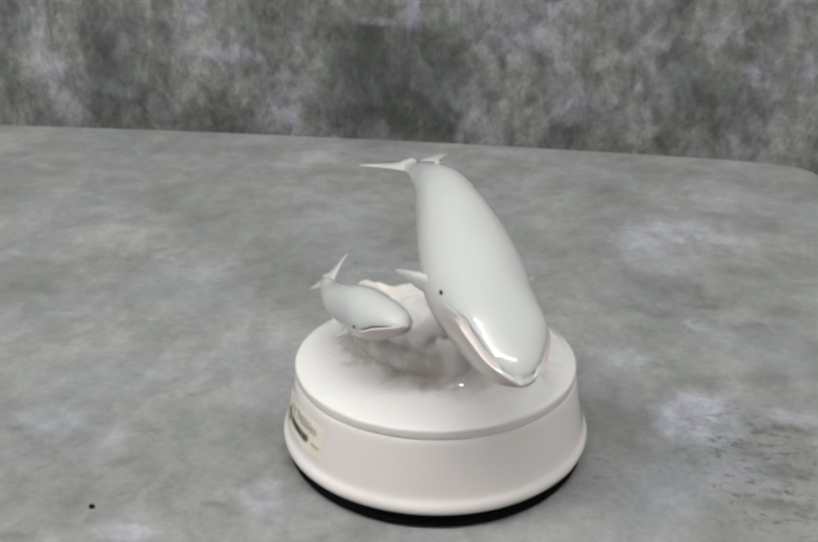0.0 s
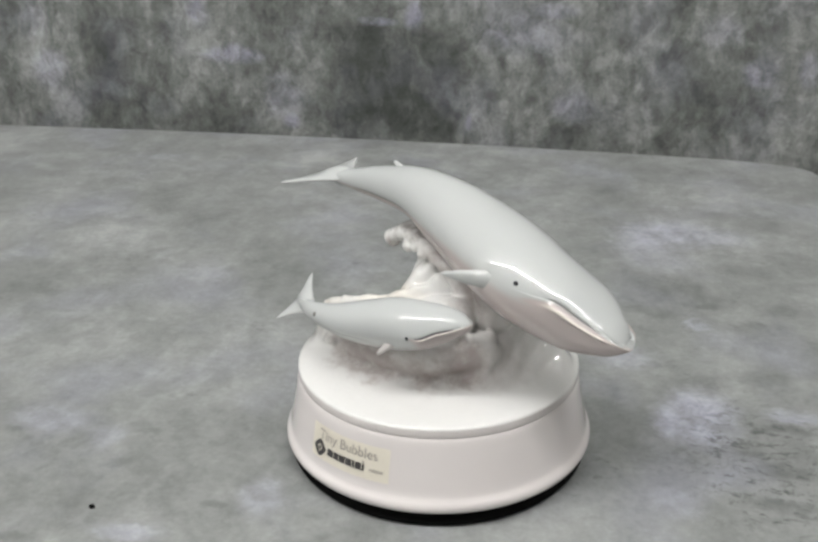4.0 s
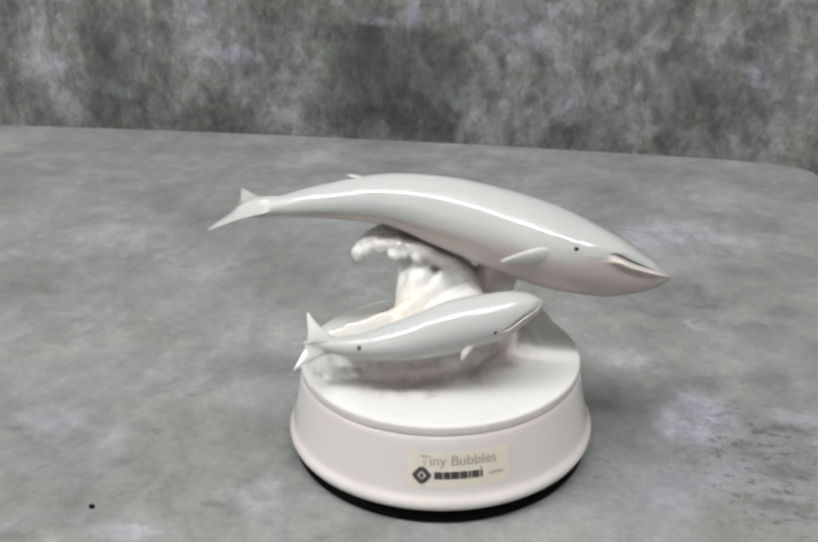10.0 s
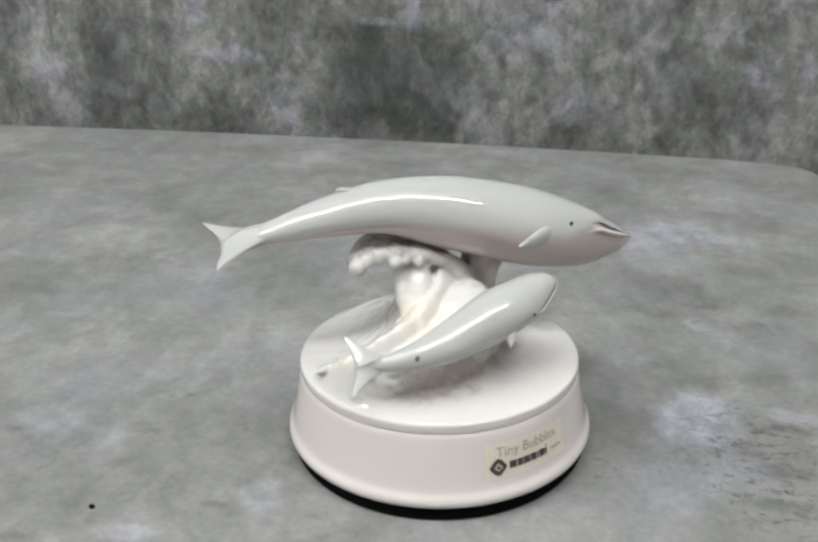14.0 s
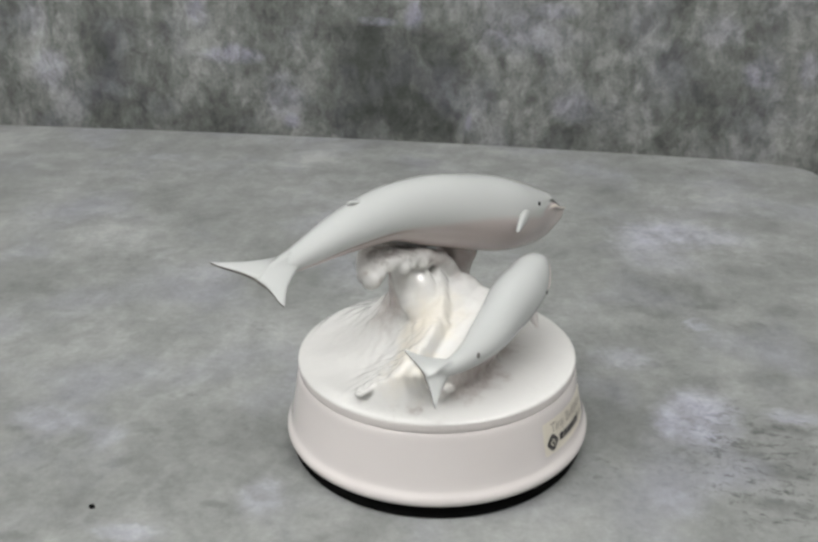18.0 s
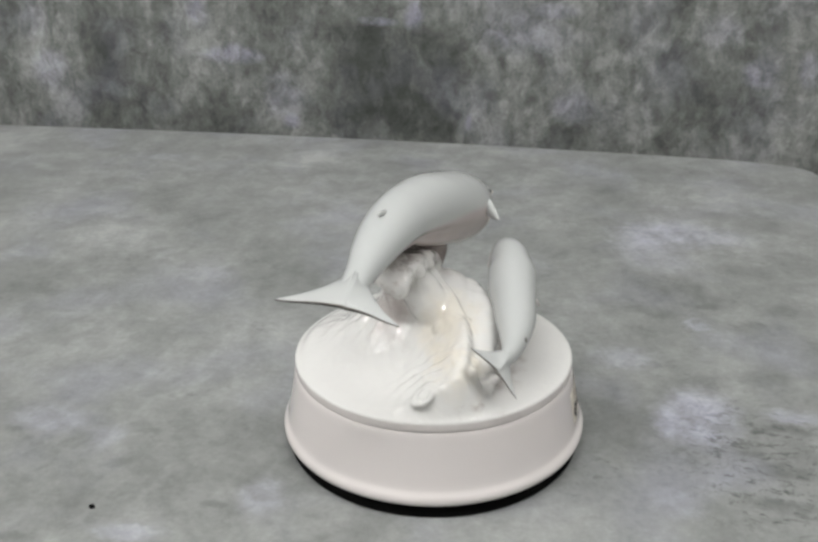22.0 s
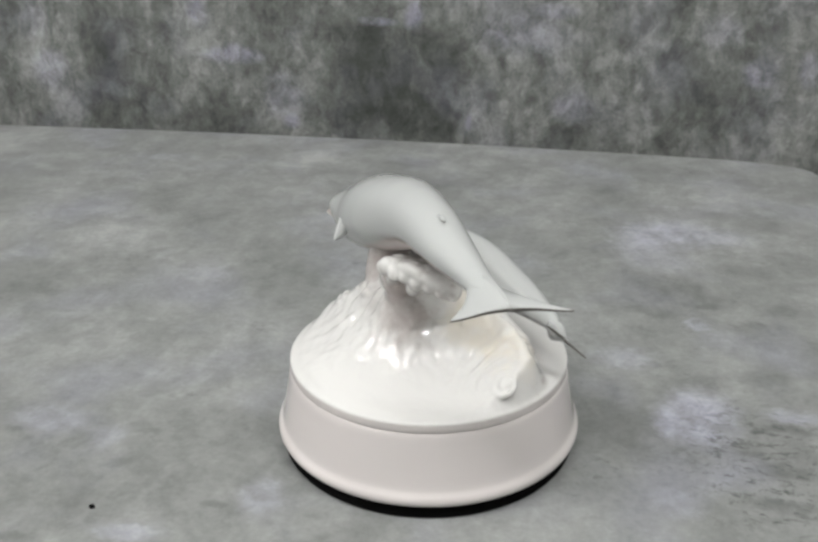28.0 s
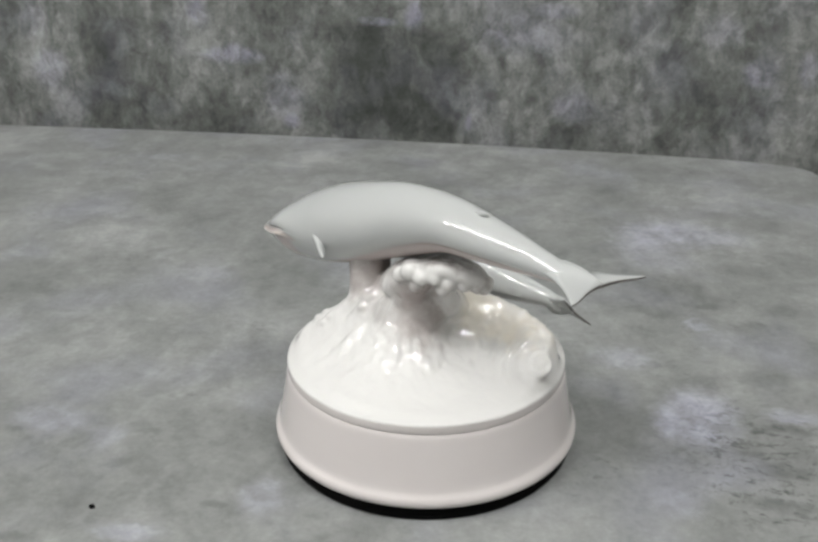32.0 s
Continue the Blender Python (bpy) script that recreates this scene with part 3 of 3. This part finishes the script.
def ridge(points, radii, shade, squash=1.0):
    """A rounded strand through points."""
    bm = bmesh.new()
    paint = bm.verts.layers.float.new("paint")
    rows = np.array([(*p, r) for p, r in zip(points, radii)])
    rings = []
    for i in range(25):
        c = smooth_row(rows, i / 24)
        t = smooth_row(rows, min(i / 24 + 0.02, 1))[:3] - smooth_row(rows, max(i / 24 - 0.02, 0))[:3]
        t /= np.linalg.norm(t)
        side = np.cross(t, (0.05, 0.02, 1))
        side /= np.linalg.norm(side)
        up = np.cross(side, t)
        ring = []
        for j in range(14):
            a = 2 * math.pi * j / 14
            v = bm.verts.new(c[:3] + max(c[3], 1e-5) * (side * math.cos(a) + up * math.sin(a) * squash))
            v[paint] = shade
            ring.append(v)
        rings.append(ring)
    for a, b in zip(rings, rings[1:]):
        for j in range(14):
            bm.faces.new((a[j], a[(j + 1) % 14], b[(j + 1) % 14], b[j]))
    bm.faces.new(rings[0]), bm.faces.new(rings[-1])
    return bm


def dot(name, where, r, parent, label, squash=0.5, material=EYE_INK):
    bm = bmesh.new()
    bmesh.ops.create_uvsphere(bm, u_segments=16, v_segments=10, radius=r, matrix=Matrix.Translation(where) @ Matrix.Diagonal((1, squash, 1, 1)))
    return part(name, bm, material, parent, label)



LARGE = Whale(BIG, 0.745, ((0.70, 0.76, 0.80, 0.87, 0.94, 1.0), (6.0, 6.2, 5.7, 4.3, 2.8, 1.4)), 1.03, 0.0022, 0.0014, 0.10, 0.0024, 0.0, 12)
big = part("large_whale", whale_body(LARGE, 0.00014), WHALE, box_thing, "grey glazed whale with a pinkish belly and cream lip")
fluke((-42, 21.5, 84.2), (-64.5, 23.6, 82.6), (-61.8, 43.3, 84.0), 0.0019, 0.001, 0.0036, big)
fluke((-43, 20.0, 84.0), (-64.5, 24.4, 82.6), (-73.1, 9.2, 81.3), 0.0019, 0.001, 0.0040, big)
part("dorsal_fin", ridge([mm(-20, 14.2, 93.6), mm(-22.5, 15.0, 94.2), mm(-24.8, 15.9, 94.9), mm(-26.0, 16.3, 94.6)], (0.0010, 0.0010, 0.0007, 0.0003), 0.0), WHALE, big)
part("flipper", blade(mm(37.2, -20.2, 79.6), mm(35.0, -19.4, 72.8), mm(18.0, -23.8, 76.5), 0.0, 0.0044, 0.06, round_=True), WHALE, big, "pale side flipper")
part("flipper", blade(mm(43.6, 7.4, 74.6), mm(38.6, 7.8, 69.4), mm(32.2, 18.8, 70.6), 0.0, 0.0034, 0.10, round_=True), WHALE, big, "pale side flipper")
dot("eye", LARGE.skin(*LARGE.nearest(mm(43.5, -23.4, 78.4)), 0.0001), 0.0008, big, "small dark painted eye")

CALF = Whale(SMALL, 0.78, ((0.70, 0.78, 0.88, 1.0), (-3.4, -2.6, -0.4, 0.5)), 0.99, 0.0006, 0.0004, 0.11, 0.0006, -0.45, 0)
small = part("small_whale", whale_body(CALF, 0.00008), WHALE, box_thing, "small grey glazed whale calf")
fluke((-31.5, -23.6, 52.2), (-44.1, -19.9, 50.6), (-42.8, -11.4, 58.4), 0.0015, 0.0006, 0.0020, small)
fluke((-31.5, -24.4, 50.4), (-44.1, -19.0, 51.0), (-48.8, -24.9, 44.3), 0.0015, 0.0006, 0.0022, small)
dot("eye", CALF.skin(*CALF.nearest(mm(13.7, -37.3, 58.2)), 0.0001), 0.0006, small, "small dark painted eye")
for side_sign in (1, -1):
    pts = [CALF.skin(s, 90 - side_sign * (90 - 6), -0.0001) for s in (0.79, 0.83, 0.87, 0.91, 0.95)]
    part("mouth_line", ridge(pts, (0.0001, 0.00030, 0.00038, 0.0003, 0.0001), 0.0), EYE_INK, small, "thin dark mouth line")
dot("spot", CALF.skin(0.21, 18, -0.0005), 0.0011, small, "dark smudged grey spot", 0.6, GREY_LINE)
part("flipper", blade(mm(9.6, -34.0, 54.6), mm(4.6, -33.6, 53.6), mm(3.2, -37.6, 50.0), 0.0, 0.0032, 0.35, round_=True), WHALE, small, "short pale flipper")

# ---- the wave and foam ----
CREST = np.array([(-45, -6, 10, 5, 13), (-34, -10, 16.5, 4, 13), (-20, -11, 21, 5, 15), (-6, -7, 25, 7, 20), (6, 0, 30, 10, 24), (18, 5, 27, 9, 18), (30, 9, 18.5, 6, 12), (40, 12, 9.5, 5, 7)], float)
PEAKS = [(4, 10, 35, 11, 1.15), (22, 4, 27, 9.5, 1.4), (-10, -5, 16, 14, 2.0), (-30, -6, 9, 12, 2.0)]     # where the wave bears the large whale
CURL = np.array([(14.6, 0, 5, 58.2, 4.2), (10.2, 0, 9, 63.8, 3.5), (4.6, 0.6, 13, 67.8, 2.9), (-3, 2.2, 17, 71.2, 2.6), (-11, 5.2, 18, 73.0, 2.5), (-18, 8.4, 16, 72.2, 2.5), (-22.6, 9.8, 13, 69.6, 2.5)], float)   # x, front, rear, height, half thickness
CREST_LINE = np.array([smooth_row(CREST, k / 59) for k in range(60)])


def mound_height(x, y):
    """Height of the wave over the top of the base, in millimetres: a crest, steep to the calf's side, with flowing streaks."""
    dx, dy = x - CREST_LINE[:, 0], y - CREST_LINE[:, 1]
    width = np.where(dy < 0, CREST_LINE[:, 3], CREST_LINE[:, 4])
    d = np.hypot(dx / np.maximum(CREST_LINE[:, 3], 7), dy / width)
    best = float(np.max(CREST_LINE[:, 2] * np.exp(-d ** 1.7)))
    for px, py, h, w, power in PEAKS:
        peak = h * math.exp(-(math.hypot(x - px, (y - py) * (1.0 if y > py else 1.25)) / w) ** power)
        best = math.log(math.exp(best / 3) + math.exp(peak / 3) - 1) * 3
    p = Vector((x, y, 0))
    phi, r = math.atan2(y - 3, x - 6), math.hypot(x - 6, y - 3)
    streak = (math.sin(15 * phi + 3.0 * noise.noise(p * 0.07)) * 0.12 + 2.3 * noise.noise(Vector((phi * 6, r * 0.13, 4))) + 1.2 * noise.noise(Vector((phi * 12, r * 0.22, 8)))) * min(1.0, r / 12) * max(0.0, min(1.0, (34 - r) / 13)) * max(0.15, math.cos((phi - 0.9) * 0.8)) * (0.6 + 0.8 * noise.noise(p * 0.12 + Vector((3, 3, 0))))
    lumps = noise.noise(p * 0.20) * 0.6 + noise.noise(p * 0.45 + Vector((9, 0, 0))) * 0.65 + noise.noise(p * 0.8 + Vector((0, 5, 0))) * 0.42
    swirl = math.hypot(x + 41.2, y - 3.0)              # ripples round the swirl of foam
    lumps += 0.85 * math.sin(swirl * 1.6 + 2.0 * noise.noise(p * 0.12)) * math.exp(-((swirl - 12) / 7) ** 2) * max(0.0, min(1.0, (y + 8) / 8))
    if x > 12 and y < 12:                          # upright folds in the scooped face
        lumps += 0.9 * math.sin(x * 1.15 + 1.5 * noise.noise(p * 0.15)) * ease((x - 12) / 6) * ease((12 - y) / 6)
    return best * (1 + 0.08 * noise.noise(p * 0.16)) + (streak + lumps) * min(1.0, max(0.0, best - 0.8) / 7)


def splash():
    bm = bmesh.new()
    n, m = 70, 190
    mid = bm.verts.new((CX, CY, 0.0339 + mound_height(CX * 1000, CY * 1000) / 1000))
    rings = []
    for i in range(1, n + 1):
        r = 48.8 * i / n
        ring = []
        for j in range(m):
            a = 2 * math.pi * j / m
            x, y = CX * 1000 + r * math.cos(a), CY * 1000 + r * math.sin(a)
            fade = ease((48.5 - r) / 4.5)
            rim = max(0.0, (r - 45.4) / 3.15)
            ring.append(bm.verts.new((x / 1000, y / 1000, 0.03385 - 0.00025 * rim * rim + fade * mound_height(x, y) / 1000)))
        rings.append(ring)
    for j in range(m):
        bm.faces.new((mid, rings[0][j], rings[0][(j + 1) % m]))
    for a, b in zip(rings, rings[1:]):
        for j in range(m):
            bm.faces.new((a[j], b[j], b[(j + 1) % m], a[(j + 1) % m]))
    low = [bm.verts.new((v.co.x, v.co.y, 0.0299)) for v in rings[-1]]
    for j in range(m):
        bm.faces.new((rings[-1][j], low[j], low[(j + 1) % m], rings[-1][(j + 1) % m]))
    bm.faces.new(low)

    balls = {}
    for fine in (2, 3):
        one = bmesh.new()
        bmesh.ops.create_icosphere(one, subdivisions=fine, radius=1.0)
        one.verts.index_update()
        balls[fine] = [v.co.copy() for v in one.verts], [[v.index for v in f.verts] for f in one.faces]
        one.free()

    def blob(x, y, z, r, sx=1.0, sy=1.0, sz=1.0):
        ball, faces = balls[3 if r > 3 else 2]
        made = []
        for p in ball:
            p = Vector((x + p.x * r * sx, y + p.y * r * sy, z + p.z * r * sz)) / 1000
            made.append(bm.verts.new(p + (p - mm(x, y, z)) * 0.09 * noise.noise(p * 230)))
        for f in faces:
            bm.faces.new([made[k] for k in f])

    def strand(rows, steps):
        rows = np.array(rows, float)
        for k in range(steps):
            blob(*smooth_row(rows, k / (steps - 1)))

    for k in range(30):                                                               # the curl: a thick sheet rolled over to the left
        x, front, rear, z, r = smooth_row(CURL, k / 29)
        steps = max(2, int((rear - front) / 1.8))
        for i in range(steps + 1):
            y = front + (rear - front) * i / steps
            blob(x, y, z + 0.08 * (y - front) + 0.5 * noise.noise(Vector((x, y, 2)) * 0.3), r)
    for x, y, z, r in ((-22.8, 10.4, 68.8, 3.4), (-20.6, 9.2, 70.6, 2.8), (-16.5, 7.0, 71.2, 1.7), (-12.0, 4.0, 69.9, 2.5), (-8.6, 2.8, 70.2, 1.8), (-4.2, 1.2, 69.4, 2.3), (0.2, 1.0, 68.0, 1.8),
                       (-0.8, 19.0, 72.4, 3.2), (-5, 19.4, 71.0, 2.8), (-9.5, 18.8, 71.6, 2.6), (-14, 17.6, 70.2, 2.7), (-18.5, 15.8, 70.0, 2.5), (-22, 13.6, 69.0, 2.6), (3.4, 17.4, 70.0, 3.0), (-3.0, 18.6, 67.4, 2.6), (-11.6, 17.4, 67.4, 2.4)):
        blob(x, y, z, r)                                                               # drops along its fringe and knobs on its back
    strand([(22, 4, 53, 8), (23, 3, 58, 7.2), (24, 1, 64, 7.4)], 9)                    # the swell under the head
    strand([(6, 8, 66, 5.5), (3, 9, 60, 7.5), (1, 7, 52, 9)], 10)                      # the column and its inner face
    strand([(1, 13.5, 69.5, 4.8), (2, 12.5, 64, 5.5)], 5)
    strand([(9, 10, 62, 5), (4, 12, 65, 5.2), (0, 13, 66.5, 5.0)], 8)
    strand([(-2, 6, 66, 4.0), (-3, 3.5, 60, 6.0), (-6, -1, 52, 7.0)], 9)
    for x in (-7.0, -3.5, 0.0, 3.5, 7.0, 10.0):                                       # the hollow inner face, from the fringe down to the foam
        strand([(x - 1.0, 7.5, 70 - 0.3 * max(0, x) * 1.4, 2.4), (x, 8.5, 66.5 - 0.2 * max(0, x), 3.2), (x + 0.6, 6.5, 61, 4.2), (x + 0.2, 2.5, 55, 5.0)], 9)
    strand([(-34, -13.5, 36.5, 4.0), (-14, -17, 39.5, 6.5), (2, -18, 40.5, 6.5), (14, -13, 41, 6.0), (24, -4, 42, 6.0)], 30)
    for k in range(21):                                                               # folds of the wave under the calf
        t = k / 20
        x = -36 + 62 * t
        depth = float(np.interp(x, (-36, -14, 2, 14, 26), (17, 22.5, 23.5, 19, 11))) + random.uniform(-1.2, 1.2)
        lean, r = random.uniform(-1.5, 1.5), random.uniform(1.7, 2.7)
        strand([(x, -depth, 33.6, r * 0.7), (x + lean, -depth + 3.0, 36.8, r), (x + lean * 1.4, -depth + 5.0, 41, r * 1.15), (x + lean, -depth + 6.0, 45.5 + 3 * t, r * 1.1)], 9)
    for k in range(16):                                                               # lumpy roll along the rim beside the calf's tail
        t = random.uniform(0.3, 1.0)
        blob(-44 + 17 * t + random.uniform(-1, 1), -8 - 11 * t + random.uniform(-1.6, 1.6), 33.8 + 5.0 * t + random.uniform(-1, 0.6), random.uniform(1.6, 2.6))
    strand([(-27, -15, 43.5, 4.2), (-14, -16, 46, 5.6), (-2, -17, 48, 6.2), (8, -15, 50, 5.5)], 18)   # foam that bears the calf
    strand([(-15, -8, 43, 6.5), (-5, -7, 47, 7.5), (4, -7, 50, 8.0), (12, -6, 52, 8.0)], 14)
    strand([(-20, -12, 43, 5), (-8, -12, 46, 6.5), (4, -12, 49, 6.8), (12, -12, 50, 6.5)], 14)
    for x, y, z, r in ((-20, -11, 47.5, 3.0), (-13, -10, 51, 3.2), (-14, -3, 49.5, 3.2), (-22, -5, 45.0, 3.0), (-26, -9, 44, 2.8)):
        blob(x, y, z, r)
    strand([(-40, -9, 33.8, 1.8), (-37, -9, 34.8, 2.6), (-33, -12, 37, 3.2)], 8)      # knobbly foam at the rim
    for k in range(46):
        a, r = random.uniform(0, 6.283), 5.2 * math.sqrt(random.random())
        blob(-37 + r * math.cos(a), -9 + r * 0.8 * math.sin(a), 35.2 + 1.8 * (1 - r / 5.2) + random.uniform(-0.4, 0.6), random.uniform(0.7, 1.3))
    for k in range(110):                                                              # frothy face of the foam
        t = random.random()
        blob(-24 + 32 * t + random.uniform(-2, 2), -9 + random.uniform(-8, 7) + 2 * t, 42.0 + 12 * t + random.uniform(-3, 1.5), random.uniform(0.9, 1.9))
    for k in range(40):                                                               # a swirl of foam
        a, r = 0.22 * k - 1.2, 4.5 - 0.075 * k
        x, y = -40.9 + r * math.cos(a), 2.6 + r * math.sin(a)
        blob(x, y, 33.4 + mound_height(x, y), 0.95)
    for k in range(26):                                                               # droplets at the foot of the wave
        x, y = random.uniform(-24, 30), random.uniform(-20, -13)
        blob(x, y, 33.4 + mound_height(x, y), random.uniform(0.7, 1.3))
    for k in range(34):
        t = random.uniform(0.42, 1.0)
        cx, cy, h, front, back = smooth_row(CREST, t)
        x, y = cx + random.uniform(-3, 3), cy + random.uniform(-0.1, 0.5) * back
        blob(x, y, 32.6 + mound_height(x, y), random.uniform(0.9, 2.2))
    return bm


wave = part("wave", splash(), SPLASH, box_thing, "white foaming wave with mauve and cream tints and painted shade")
m = wave.modifiers.new("weld", "REMESH")
m.mode, m.voxel_size, m.use_smooth_shade = "VOXEL", 0.0005, True
m = wave.modifiers.new("soften", "SMOOTH")
m.factor, m.iterations = 0.5, 9

# ---- turning ----
TURN = [(0, -59.6), (2, -45.6), (3.5, -35.3), (6, -18.2), (9, 3.0), (11, 17.0), (13, 31.0), (17, 57.5), (19, 71.3), (21, 84.4), (23, 97.0), (25, 109.7), (28, 128.4), (30, 142.1), (32, 154.2)]


def motions():
    lean = pose(0, 0, 0, -0.245) @ pose(0, 0, 0, 0, -0.466)
    walk(box_thing, [(t, pose(0, 0, 0, 0, 0, a) @ lean) for t, a in TURN])


motions()
